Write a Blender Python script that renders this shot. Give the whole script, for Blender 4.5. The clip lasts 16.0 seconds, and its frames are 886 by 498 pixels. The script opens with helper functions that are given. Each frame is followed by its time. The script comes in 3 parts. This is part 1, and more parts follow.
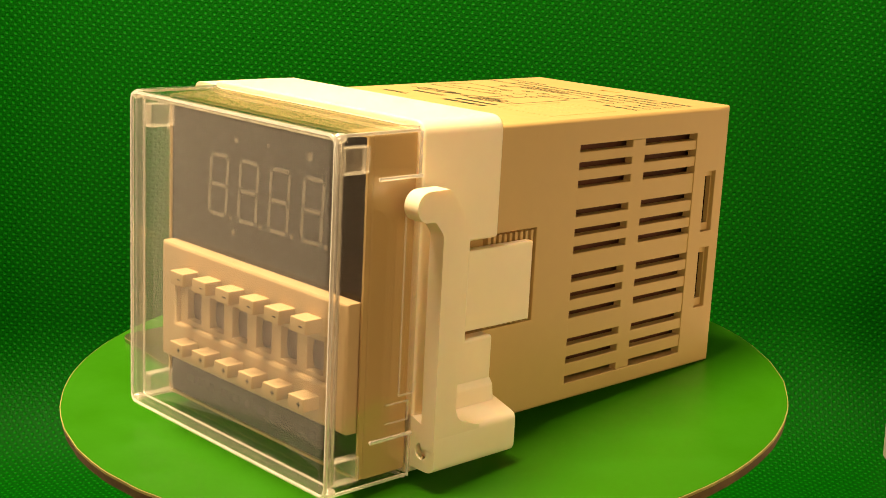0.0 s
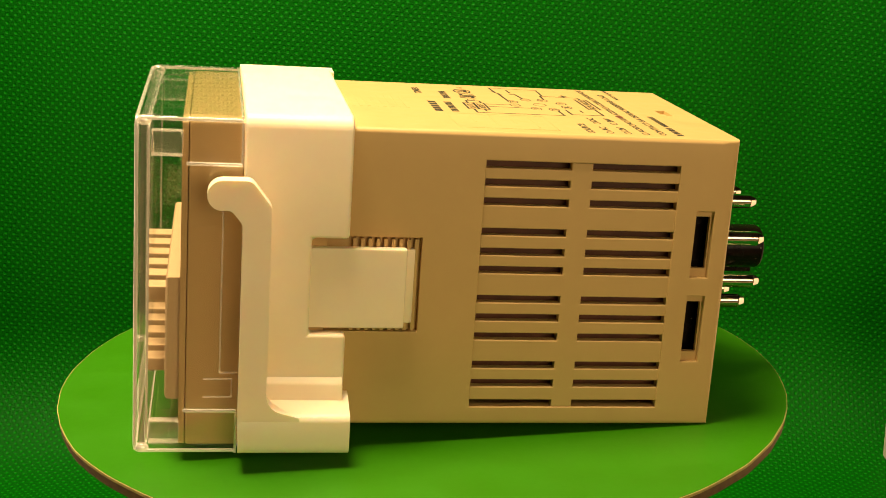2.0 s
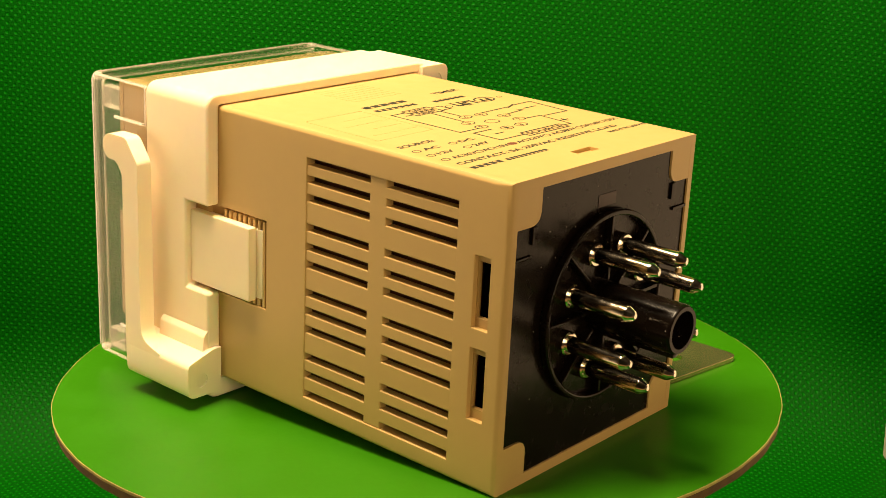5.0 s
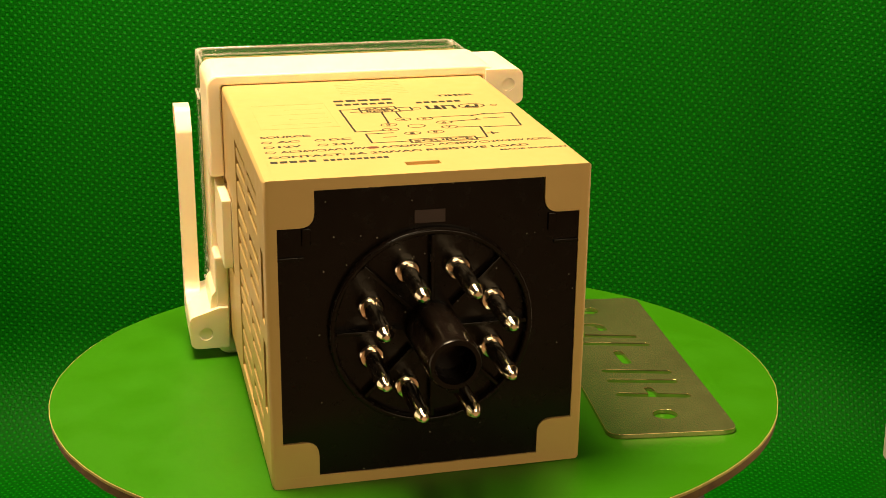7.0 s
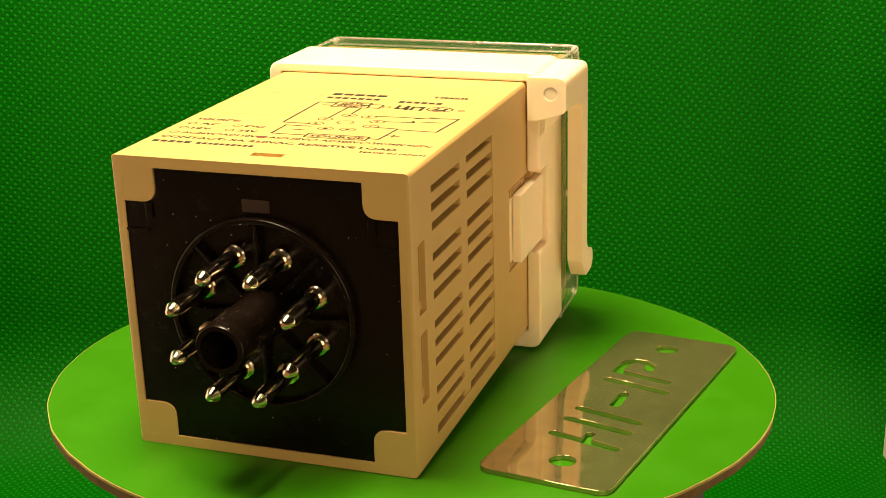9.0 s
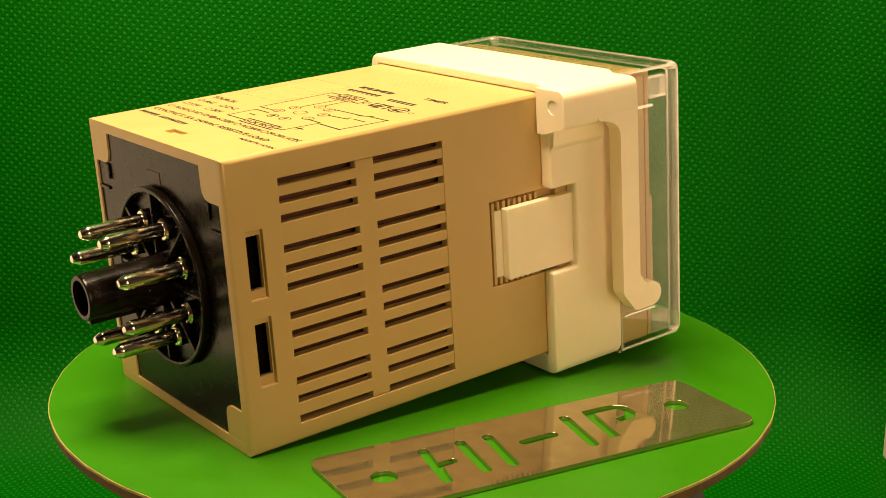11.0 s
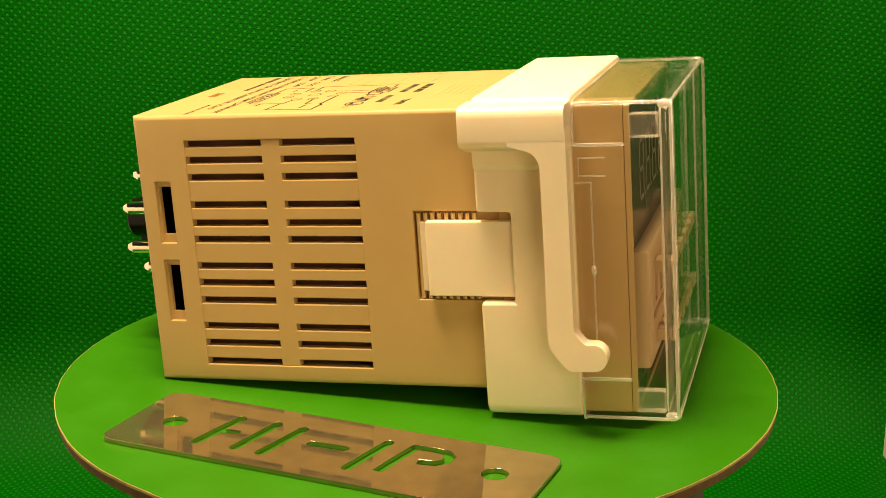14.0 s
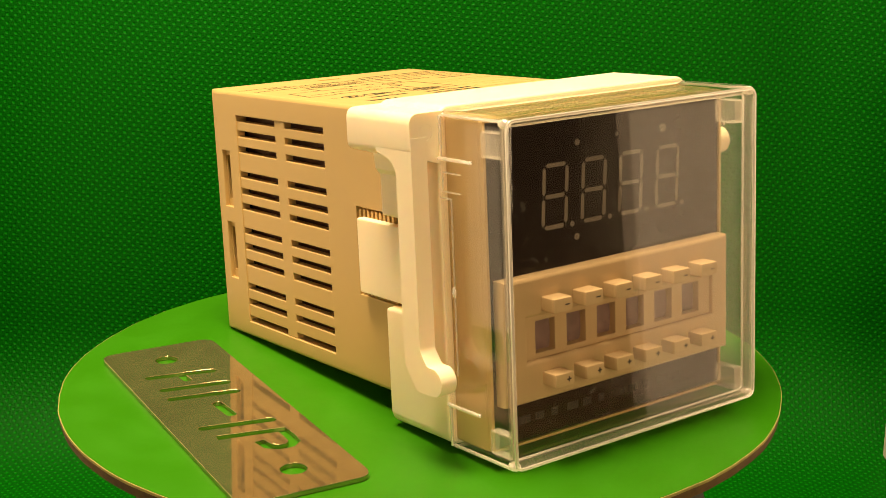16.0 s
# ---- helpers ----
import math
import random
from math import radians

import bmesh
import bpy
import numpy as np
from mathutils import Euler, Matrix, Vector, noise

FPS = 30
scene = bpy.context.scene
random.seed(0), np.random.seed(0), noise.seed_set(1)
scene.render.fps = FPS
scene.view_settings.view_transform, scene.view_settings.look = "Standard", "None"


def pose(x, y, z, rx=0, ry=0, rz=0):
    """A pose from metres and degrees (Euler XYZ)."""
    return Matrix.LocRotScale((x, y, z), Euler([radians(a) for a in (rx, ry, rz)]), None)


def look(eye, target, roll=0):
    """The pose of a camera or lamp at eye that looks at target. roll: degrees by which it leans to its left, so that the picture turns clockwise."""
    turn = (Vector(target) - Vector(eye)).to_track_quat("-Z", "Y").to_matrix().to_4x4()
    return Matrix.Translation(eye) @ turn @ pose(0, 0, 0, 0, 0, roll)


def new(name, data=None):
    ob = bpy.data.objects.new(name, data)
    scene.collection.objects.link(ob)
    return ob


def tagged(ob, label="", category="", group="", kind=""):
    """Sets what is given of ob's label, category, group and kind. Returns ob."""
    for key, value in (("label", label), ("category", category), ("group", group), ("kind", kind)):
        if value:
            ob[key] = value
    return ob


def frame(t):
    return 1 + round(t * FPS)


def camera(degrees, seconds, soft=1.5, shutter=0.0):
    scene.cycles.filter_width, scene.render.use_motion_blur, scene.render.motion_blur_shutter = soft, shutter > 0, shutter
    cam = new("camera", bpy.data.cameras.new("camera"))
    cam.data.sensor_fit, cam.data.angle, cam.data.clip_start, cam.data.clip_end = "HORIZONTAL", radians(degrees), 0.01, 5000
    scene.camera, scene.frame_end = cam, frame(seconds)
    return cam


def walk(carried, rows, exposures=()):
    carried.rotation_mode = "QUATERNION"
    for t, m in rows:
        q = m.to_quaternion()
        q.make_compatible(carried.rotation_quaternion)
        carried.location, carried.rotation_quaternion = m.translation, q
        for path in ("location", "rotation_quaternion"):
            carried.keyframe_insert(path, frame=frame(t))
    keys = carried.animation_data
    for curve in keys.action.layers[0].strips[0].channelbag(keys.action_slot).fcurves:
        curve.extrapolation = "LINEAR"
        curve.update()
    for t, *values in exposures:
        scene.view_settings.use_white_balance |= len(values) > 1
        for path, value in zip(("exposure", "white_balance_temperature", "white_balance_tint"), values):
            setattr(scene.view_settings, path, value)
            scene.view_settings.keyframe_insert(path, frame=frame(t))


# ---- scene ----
MM = 0.001
# ---- camera ----
cam = camera(35.404, 16.0, soft=0.6)
EYE = pose(0.002172, -0.223346, 0.08346, 90 - 15.62, 0, -0.34) @ pose(0, 0, 0, 0.186, -0.153, -0.208)
walk(cam, [(0.0, EYE), (16.0, EYE)],
     exposures=[(0, 0.06), (2, -0.02), (4, 0.0), (6.5, -0.06), (7.5, 0.05), (9, 0.24), (10.2, 0.1), (11.5, -0.07), (14, -0.02), (16, 0.0)])

# the turning of the disc and of all that stands on it: seconds, degrees
TURNS = [(0, 222.46), (0.5, 213.94), (1, 204.97), (1.5, 196.24), (2, 188.33), (2.5, 181.46), (3, 173.66), (3.5, 164.48), (4, 155.43),
         (5.25, 133.76), (6.5, 112.09), (7, 103.26), (7.5, 94.72), (8, 87.6), (8.5, 79.45), (9, 70.64), (10.25, 49.0), (11.5, 27.36), (12, 17.95),
         (12.5, 8.36), (13, 0.22), (13.5, -7.11), (14, -16.1), (14.5, -25.85), (15, -35.93), (15.5, -45.26), (16, -53.58)]

# ---- light ----
world = bpy.data.worlds.new("room_air")
scene.world = world
world.use_nodes = True
world.node_tree.nodes["Background"].inputs["Color"].default_value = (1.0, 0.70, 0.42, 1)
world.node_tree.nodes["Background"].inputs["Strength"].default_value = 0.010


def area_lamp(name, eye, target, size, power, colour):
    data = bpy.data.lights.new(name, "AREA")
    data.shape, data.size, data.energy, data.color = "DISK", size, power, colour
    ob = new(name, data)
    ob.matrix_world = look(eye, target)
    return ob


area_lamp("overhead_lamp_light", (-0.05, -0.03, 0.31), (-0.015, 0.02, 0.0), 0.13, 2.75, (1.0, 0.77, 0.48))
area_lamp("front_lamp_light", (0.15, -0.33, 0.105), (0, 0.0, 0.025), 0.22, 0.50, (1.0, 0.74, 0.42))


# ---- materials ----
def material(name, colour, rough=0.5, metal=0.0, spec=0.5, vary=0.06, scale=400.0, bump=0.0, bump_scale=2500.0, dirt=0.0, coat=0.0, sss=0.0, specks=0.0):
    m = bpy.data.materials.new(name)
    m.use_nodes = True
    nt = m.node_tree
    b = nt.nodes["Principled BSDF"]
    b.inputs["Roughness"].default_value, b.inputs["Metallic"].default_value = rough, metal
    b.inputs["Specular IOR Level"].default_value = spec
    b.inputs["Coat Weight"].default_value = coat
    b.inputs["Subsurface Weight"].default_value = sss
    b.inputs["Subsurface Radius"].default_value = (0.0014, 0.0009, 0.0004)
    b.inputs["Subsurface Scale"].default_value = 1.0
    tc = nt.nodes.new("ShaderNodeTexCoord")
    n = nt.nodes.new("ShaderNodeTexNoise")
    n.inputs["Scale"].default_value, n.inputs["Detail"].default_value = scale, 6
    nt.links.new(tc.outputs["Object"], n.inputs["Vector"])
    big = nt.nodes.new("ShaderNodeTexNoise")
    big.inputs["Scale"].default_value, big.inputs["Detail"].default_value = scale * 0.08, 3
    nt.links.new(tc.outputs["Object"], big.inputs["Vector"])
    add = nt.nodes.new("ShaderNodeMath")
    add.operation = "ADD"
    nt.links.new(n.outputs["Fac"], add.inputs[0])
    nt.links.new(big.outputs["Fac"], add.inputs[1])
    r = nt.nodes.new("ShaderNodeMapRange")
    r.inputs["From Min"].default_value, r.inputs["From Max"].default_value = 0.7, 1.3
    r.inputs["To Min"].default_value, r.inputs["To Max"].default_value = 1 - vary, 1 + vary
    nt.links.new(add.outputs[0], r.inputs["Value"])
    mul = nt.nodes.new("ShaderNodeVectorMath")
    mul.operation = "SCALE"
    mul.inputs[0].default_value = colour
    nt.links.new(r.outputs[0], mul.inputs["Scale"])
    nt.links.new(mul.outputs[0], b.inputs["Base Color"])
    if specks:
        # settled dust: scattered pale grains
        g = nt.nodes.new("ShaderNodeTexVoronoi")
        g.inputs["Scale"].default_value = 420.0
        nt.links.new(tc.outputs["Object"], g.inputs["Vector"])
        gr = nt.nodes.new("ShaderNodeMapRange")
        gr.inputs["From Min"].default_value, gr.inputs["From Max"].default_value = 0.06, 0.03
        gr.inputs["To Min"].default_value, gr.inputs["To Max"].default_value = 0.0, specks
        nt.links.new(g.outputs["Distance"], gr.inputs["Value"])
        mx = nt.nodes.new("ShaderNodeMix")
        mx.data_type = "RGBA"
        nt.links.new(gr.outputs[0], mx.inputs["Factor"])
        nt.links.new(mul.outputs[0], mx.inputs[6])
        mx.inputs[7].default_value = (0.8, 0.75, 0.65, 1)
        nt.links.new(mx.outputs[2], b.inputs["Base Color"])
    if dirt:
        rr = nt.nodes.new("ShaderNodeMapRange")
        rr.inputs["From Min"].default_value, rr.inputs["From Max"].default_value = 0.35, 0.7
        rr.inputs["To Min"].default_value, rr.inputs["To Max"].default_value = rough, rough + dirt
        nt.links.new(n.outputs["Fac"], rr.inputs["Value"])
        nt.links.new(rr.outputs[0], b.inputs["Roughness"])
    if bump:
        f = nt.nodes.new("ShaderNodeTexNoise")
        f.inputs["Scale"].default_value, f.inputs["Detail"].default_value = bump_scale, 3
        nt.links.new(tc.outputs["Object"], f.inputs["Vector"])
        k = nt.nodes.new("ShaderNodeBump")
        k.inputs["Strength"].default_value, k.inputs["Distance"].default_value = bump, 0.0001
        nt.links.new(f.outputs["Fac"], k.inputs["Height"])
        nt.links.new(k.outputs[0], b.inputs["Normal"])
    return m


def clear_plastic(name, tint, rough=0.0, whitening=0.012, shine=0.045):
    """Clear sheet: light passes straight through the thin wall, its polish mirrors the surroundings."""
    m = bpy.data.materials.new(name)
    m.use_nodes = True
    nt = m.node_tree
    nt.nodes.remove(nt.nodes["Principled BSDF"])
    clear = nt.nodes.new("ShaderNodeBsdfTransparent")
    clear.inputs["Color"].default_value = (*tint, 1)
    gloss = nt.nodes.new("ShaderNodeBsdfGlossy")
    gloss.inputs["Color"].default_value = (1, 1, 1, 1)
    haze = nt.nodes.new("ShaderNodeBsdfDiffuse")
    haze.inputs["Color"].default_value = (0.88, 0.80, 0.68, 1)
    facing = nt.nodes.new("ShaderNodeLayerWeight")
    facing.inputs["Blend"].default_value = 0.5
    steep = nt.nodes.new("ShaderNodeMath")
    steep.operation = "POWER"
    steep.inputs[1].default_value = 5.0
    nt.links.new(facing.outputs["Facing"], steep.inputs[0])
    fres = nt.nodes.new("ShaderNodeMath")
    fres.operation = "MULTIPLY_ADD"
    fres.inputs[1].default_value, fres.inputs[2].default_value = 0.95 - shine, shine
    nt.links.new(steep.outputs[0], fres.inputs[0])
    tc = nt.nodes.new("ShaderNodeTexCoord")
    n = nt.nodes.new("ShaderNodeTexNoise")
    n.inputs["Scale"].default_value, n.inputs["Detail"].default_value = 260.0, 5
    nt.links.new(tc.outputs["Object"], n.inputs["Vector"])
    r = nt.nodes.new("ShaderNodeMapRange")
    r.inputs["From Min"].default_value, r.inputs["From Max"].default_value = 0.45, 0.85
    r.inputs["To Min"].default_value, r.inputs["To Max"].default_value = rough, rough + 0.004
    nt.links.new(n.outputs["Fac"], r.inputs["Value"])
    nt.links.new(r.outputs[0], gloss.inputs["Roughness"])
    # rubbed and dusty specks over an even whitening, which paints caught light on edges
    specks = nt.nodes.new("ShaderNodeTexNoise")
    specks.inputs["Scale"].default_value, specks.inputs["Detail"].default_value = 600.0, 4
    nt.links.new(tc.outputs["Object"], specks.inputs["Vector"])
    sr = nt.nodes.new("ShaderNodeMapRange")
    sr.inputs["From Min"].default_value, sr.inputs["From Max"].default_value = 0.66, 0.74
    sr.inputs["To Min"].default_value, sr.inputs["To Max"].default_value = whitening, whitening + 0.08
    nt.links.new(specks.outputs["Fac"], sr.inputs["Value"])
    dust_edge_light = nt.nodes.new("ShaderNodeMixShader")
    nt.links.new(sr.outputs[0], dust_edge_light.inputs[0])
    nt.links.new(clear.outputs[0], dust_edge_light.inputs[1])
    nt.links.new(haze.outputs[0], dust_edge_light.inputs[2])
    mix = nt.nodes.new("ShaderNodeMixShader")
    nt.links.new(fres.outputs[0], mix.inputs[0])
    nt.links.new(dust_edge_light.outputs[0], mix.inputs[1])
    nt.links.new(gloss.outputs[0], mix.inputs[2])
    nt.links.new(mix.outputs[0], nt.nodes["Material Output"].inputs["Surface"])
    return m


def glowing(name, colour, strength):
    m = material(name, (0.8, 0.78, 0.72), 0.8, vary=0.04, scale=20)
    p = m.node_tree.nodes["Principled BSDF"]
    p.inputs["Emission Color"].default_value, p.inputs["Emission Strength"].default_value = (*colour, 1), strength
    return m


def fabric(name, colour):
    """Non-woven cloth: a slanting lattice of pressed-in dots over matted fibres."""
    m = bpy.data.materials.new(name)
    m.use_nodes = True
    nt = m.node_tree
    b = nt.nodes["Principled BSDF"]
    b.inputs["Roughness"].default_value, b.inputs["Specular IOR Level"].default_value = 0.5, 0.07
    uv = nt.nodes.new("ShaderNodeUVMap")
    uv.uv_map = "cloth"
    turn = nt.nodes.new("ShaderNodeMapping")
    turn.inputs["Rotation"].default_value = (0, 0, radians(6))
    nt.links.new(uv.outputs[0], turn.inputs["Vector"])
    wob = nt.nodes.new("ShaderNodeTexNoise")
    wob.inputs["Scale"].default_value = 0.12
    nt.links.new(turn.outputs[0], wob.inputs["Vector"])
    off = nt.nodes.new("ShaderNodeVectorMath")
    off.operation = "MULTIPLY_ADD"
    off.inputs[1].default_value = (0.7, 0.7, 0)
    nt.links.new(wob.outputs["Color"], off.inputs[0])
    nt.links.new(turn.outputs[0], off.inputs[2])
    sep = nt.nodes.new("ShaderNodeSeparateXYZ")
    nt.links.new(off.outputs[0], sep.inputs[0])
    waves = []
    for axis, period in (("X", 2.15), ("Y", 2.15)):
        s = nt.nodes.new("ShaderNodeMath")
        s.operation = "MULTIPLY"
        s.inputs[1].default_value = 2 * math.pi / period
        nt.links.new(sep.outputs[axis], s.inputs[0])
        c = nt.nodes.new("ShaderNodeMath")
        c.operation = "SINE"
        nt.links.new(s.outputs[0], c.inputs[0])
        waves.append(c)
    dot = nt.nodes.new("ShaderNodeMath")
    dot.operation = "MULTIPLY"
    nt.links.new(waves[0].outputs[0], dot.inputs[0])
    nt.links.new(waves[1].outputs[0], dot.inputs[1])
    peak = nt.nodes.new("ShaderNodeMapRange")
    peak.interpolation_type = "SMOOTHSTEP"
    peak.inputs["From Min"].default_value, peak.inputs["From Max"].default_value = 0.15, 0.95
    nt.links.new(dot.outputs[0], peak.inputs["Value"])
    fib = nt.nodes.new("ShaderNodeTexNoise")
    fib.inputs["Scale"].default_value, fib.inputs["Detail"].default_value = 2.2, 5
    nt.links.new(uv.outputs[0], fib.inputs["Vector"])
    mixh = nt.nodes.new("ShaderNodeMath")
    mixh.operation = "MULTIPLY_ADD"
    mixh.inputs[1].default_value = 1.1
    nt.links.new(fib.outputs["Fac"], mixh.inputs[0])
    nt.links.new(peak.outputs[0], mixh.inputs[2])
    k = nt.nodes.new("ShaderNodeBump")
    k.inputs["Strength"].default_value, k.inputs["Distance"].default_value = 0.55, 0.00028
    nt.links.new(mixh.outputs[0], k.inputs["Height"])
    nt.links.new(k.outputs[0], b.inputs["Normal"])
    # colour follows height: fibre tone, plus glints painted on dots and shade between
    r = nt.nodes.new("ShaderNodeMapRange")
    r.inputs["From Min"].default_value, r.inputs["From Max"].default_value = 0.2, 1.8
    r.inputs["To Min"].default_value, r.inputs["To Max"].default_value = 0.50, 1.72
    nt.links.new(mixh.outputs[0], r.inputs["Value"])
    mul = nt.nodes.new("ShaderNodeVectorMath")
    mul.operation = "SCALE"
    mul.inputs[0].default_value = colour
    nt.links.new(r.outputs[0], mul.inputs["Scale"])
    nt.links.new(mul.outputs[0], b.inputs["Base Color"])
    return m


TAN = material("tan_abs_plastic", (0.54, 0.357, 0.132), 0.38, vary=0.025, scale=300, spec=0.4, dirt=0.10)
BEZEL = material("brown_tan_plastic", (0.50, 0.33, 0.13), 0.4, vary=0.03, scale=300, dirt=0.1)
THUMB = material("pinkish_tan_plastic", (0.54, 0.375, 0.195), 0.42, vary=0.03, scale=300, dirt=0.1)
CREAM = material("cream_plastic", (0.94, 0.78, 0.545), 0.34, vary=0.025, scale=200, dirt=0.1, sss=0.3)
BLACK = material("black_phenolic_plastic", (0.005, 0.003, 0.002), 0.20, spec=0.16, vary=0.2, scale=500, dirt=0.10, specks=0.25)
DARK = material("dark_cavity_fill", (0.14, 0.046, 0.018), 0.6, vary=0.4, scale=300)
SMOKE = material("smoked_acrylic", (0.014, 0.008, 0.006), 0.12, spec=0.22, vary=0.1, scale=100, dirt=0.12)
SEGMENT = material("pale_grey_segment", (0.20, 0.16, 0.12), 0.5, vary=0.1)
WHEEL = material("dark_mauve_wheel", (0.24, 0.15, 0.14), 0.45, vary=0.3, scale=900)
METAL = material("nickel_plated_brass", (0.82, 0.73, 0.60), 0.09, metal=1.0, vary=0.1, scale=900, dirt=0.08)
STEEL = material("polished_steel", (0.47, 0.37, 0.185), 0.03, metal=0.86, vary=0.16, scale=350, dirt=0.06, bump=0.03, bump_scale=700)
INK = material("black_print_ink", (0.018, 0.012, 0.008), 0.6, vary=0.3, scale=3000)
RED_INK = material("brown_filled_dot_ink", (0.13, 0.03, 0.015), 0.6)
GREEN_PAINT = material("green_painted_card", (0.029, 0.165, 0.0005), 0.36, spec=0.22, vary=0.07, scale=120, bump=0.10, bump_scale=900, dirt=0.10)
PAPER = material("pale_paper_edge", (0.36, 0.30, 0.075), 0.8, vary=0.25, scale=900)
CARD = material("raw_cardboard_edge", (0.11, 0.062, 0.018), 0.9, vary=0.35, scale=700, bump=0.6, bump_scale=1500)
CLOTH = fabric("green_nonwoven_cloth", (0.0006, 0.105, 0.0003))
# white haze and extra gloss stand in for light piped into clear edges
EDGE = clear_plastic("light_whitened_clear_edge", (0.97, 0.96, 0.94), 0.08, 0.48, 0.36)
BLOCK = clear_plastic("clear_moulded_block", (0.93, 0.92, 0.89), 0.04, 0.09, 0.14)
FAINT = clear_plastic("faint_clear_edge", (0.95, 0.94, 0.91), 0.05, 0.24, 0.10)
CLEAR = clear_plastic("clear_polycarbonate", (0.95, 0.94, 0.91), 0.0, 0.004)
THICK = clear_plastic("tinted_clear_edge", (0.80, 0.78, 0.74), 0.02, 0.07, 0.10)
RUBBER = material("matt_black_plastic", (0.006, 0.006, 0.005), 0.6, vary=0.2)
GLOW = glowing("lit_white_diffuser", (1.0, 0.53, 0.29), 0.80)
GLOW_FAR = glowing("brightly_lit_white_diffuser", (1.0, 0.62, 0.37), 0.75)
WALL = material("warm_wall_paint", (0.55, 0.47, 0.38), 0.9, vary=0.05, scale=8)
TABLE = material("brown_table_wood", (0.22, 0.12, 0.06), 0.5, vary=0.3, scale=40)

# ---- tools ----
# The timer lies on the disc with its front lifted by the bracket under it.
DEV = pose(-40.76, 7.753, 0.052, -0.185, -3.866, 0)
FLAT = Matrix.Identity(4)


def part(name, bm, mat, parent, label="", frame_of=DEV, smooth=40, bevel=0.0):
    """Link a bmesh, drawn in millimetres, as one mesh object under a thing or a part."""
    bmesh.ops.recalc_face_normals(bm, faces=bm.faces[:])
    bm.transform(Matrix.Scale(MM, 4) @ frame_of)
    me = bpy.data.meshes.new(name)
    bm.to_mesh(me)
    bm.free()
    me.materials.append(mat)
    if smooth:
        for p in me.polygons:
            p.use_smooth = True
        me.set_sharp_from_angle(angle=radians(smooth))
    ob = new(name, me)
    ob.parent = parent
    if smooth and len(me.polygons) > 20 and not bevel:
        mod = ob.modifiers.new("shading", "WEIGHTED_NORMAL")
        mod.keep_sharp = True
    if bevel:
        mod = ob.modifiers.new("edge", "BEVEL")
        mod.width, mod.segments, mod.limit_method, mod.angle_limit = bevel * MM, 4 if bevel > 0.5 else 2, "ANGLE", radians(35)
        mod.harden_normals = True
    if label:
        tagged(ob, label)
    return ob


def box(bm, x0, x1, y0, y1, z0, z1, r=0.0, seg=2):
    m = Matrix.LocRotScale(((x0 + x1) / 2, (y0 + y1) / 2, (z0 + z1) / 2), None, (x1 - x0, y1 - y0, z1 - z0))
    vs = bmesh.ops.create_cube(bm, size=1.0, matrix=m)["verts"]
    if r:
        es = list({e for v in vs for e in v.link_edges})
        bmesh.ops.bevel(bm, geom=es, offset=r, segments=seg, affect="EDGES", profile=0.5)
    return bm


def boxes(rows, r=0.0):
    bm = bmesh.new()
    for row in rows:
        box(bm, *row, r=r)
    return bm


def rounded(pts, r, seg=5):
    """A polygon with its corners rounded; r is one radius or one for each corner."""
    out, n = [], len(pts)
    rs = r if isinstance(r, (list, tuple)) else [r] * n
    for i in range(n):
        a, p, c = Vector(pts[i - 1]), Vector(pts[i]), Vector(pts[(i + 1) % n])
        u, w = (a - p), (c - p)
        lu, lw = u.length, w.length
        u, w = u / lu, w / lw
        if rs[i] <= 0:
            out.append(tuple(p))
            continue
        half = math.acos(max(-1, min(1, u.dot(w)))) / 2
        d = min(rs[i] / math.tan(half), 0.48 * lu, 0.48 * lw)
        p0, p1 = p + u * d, p + w * d
        for k in range(seg + 1):
            t = k / seg
            out.append(tuple((1 - t) ** 2 * p0 + 2 * t * (1 - t) * p + t * t * p1))
    return out


def circle(cx, cy, r, n=24):
    return [(cx + r * math.cos(2 * math.pi * k / n), cy + r * math.sin(2 * math.pi * k / n)) for k in range(n)]


def slab(bm, outer, holes, lo, hi, put):
    """A plate of any outline with holes, between lo and hi; put(u, v, w) gives the place."""
    tmp = bmesh.new()
    loops, edges = [], []
    for ring in [outer, *holes]:
        vs = [tmp.verts.new((u, v, 0)) for u, v in ring]
        loops.append(vs)
        edges += [tmp.edges.new((vs[i], vs[(i + 1) % len(vs)])) for i in range(len(vs))]
    bmesh.ops.triangle_fill(tmp, use_beauty=True, use_dissolve=False, edges=edges)
    tmp.verts.index_update()
    flat = [(v.co.x, v.co.y) for v in tmp.verts]
    tris = [[v.index for v in f.verts] for f in tmp.faces]
    rims = [[v.index for v in ring] for ring in loops]
    tmp.free()
    low = [bm.verts.new(put(u, v, lo)) for u, v in flat]
    top = [bm.verts.new(put(u, v, hi)) for u, v in flat]
    for t in tris:
        bm.faces.new([low[i] for i in t])
        bm.faces.new([top[i] for i in reversed(t)])
    for ring in rims:
        for i in range(len(ring)):
            a, b = ring[i], ring[(i + 1) % len(ring)]
            bm.faces.new((low[a], low[b], top[b], top[a]))
    return bm


def along_x(u, v, w):
    return (w, u, v)


def along_y(u, v, w):
    return (u, w, v)


def along_z(u, v, w):
    return (u, v, w)


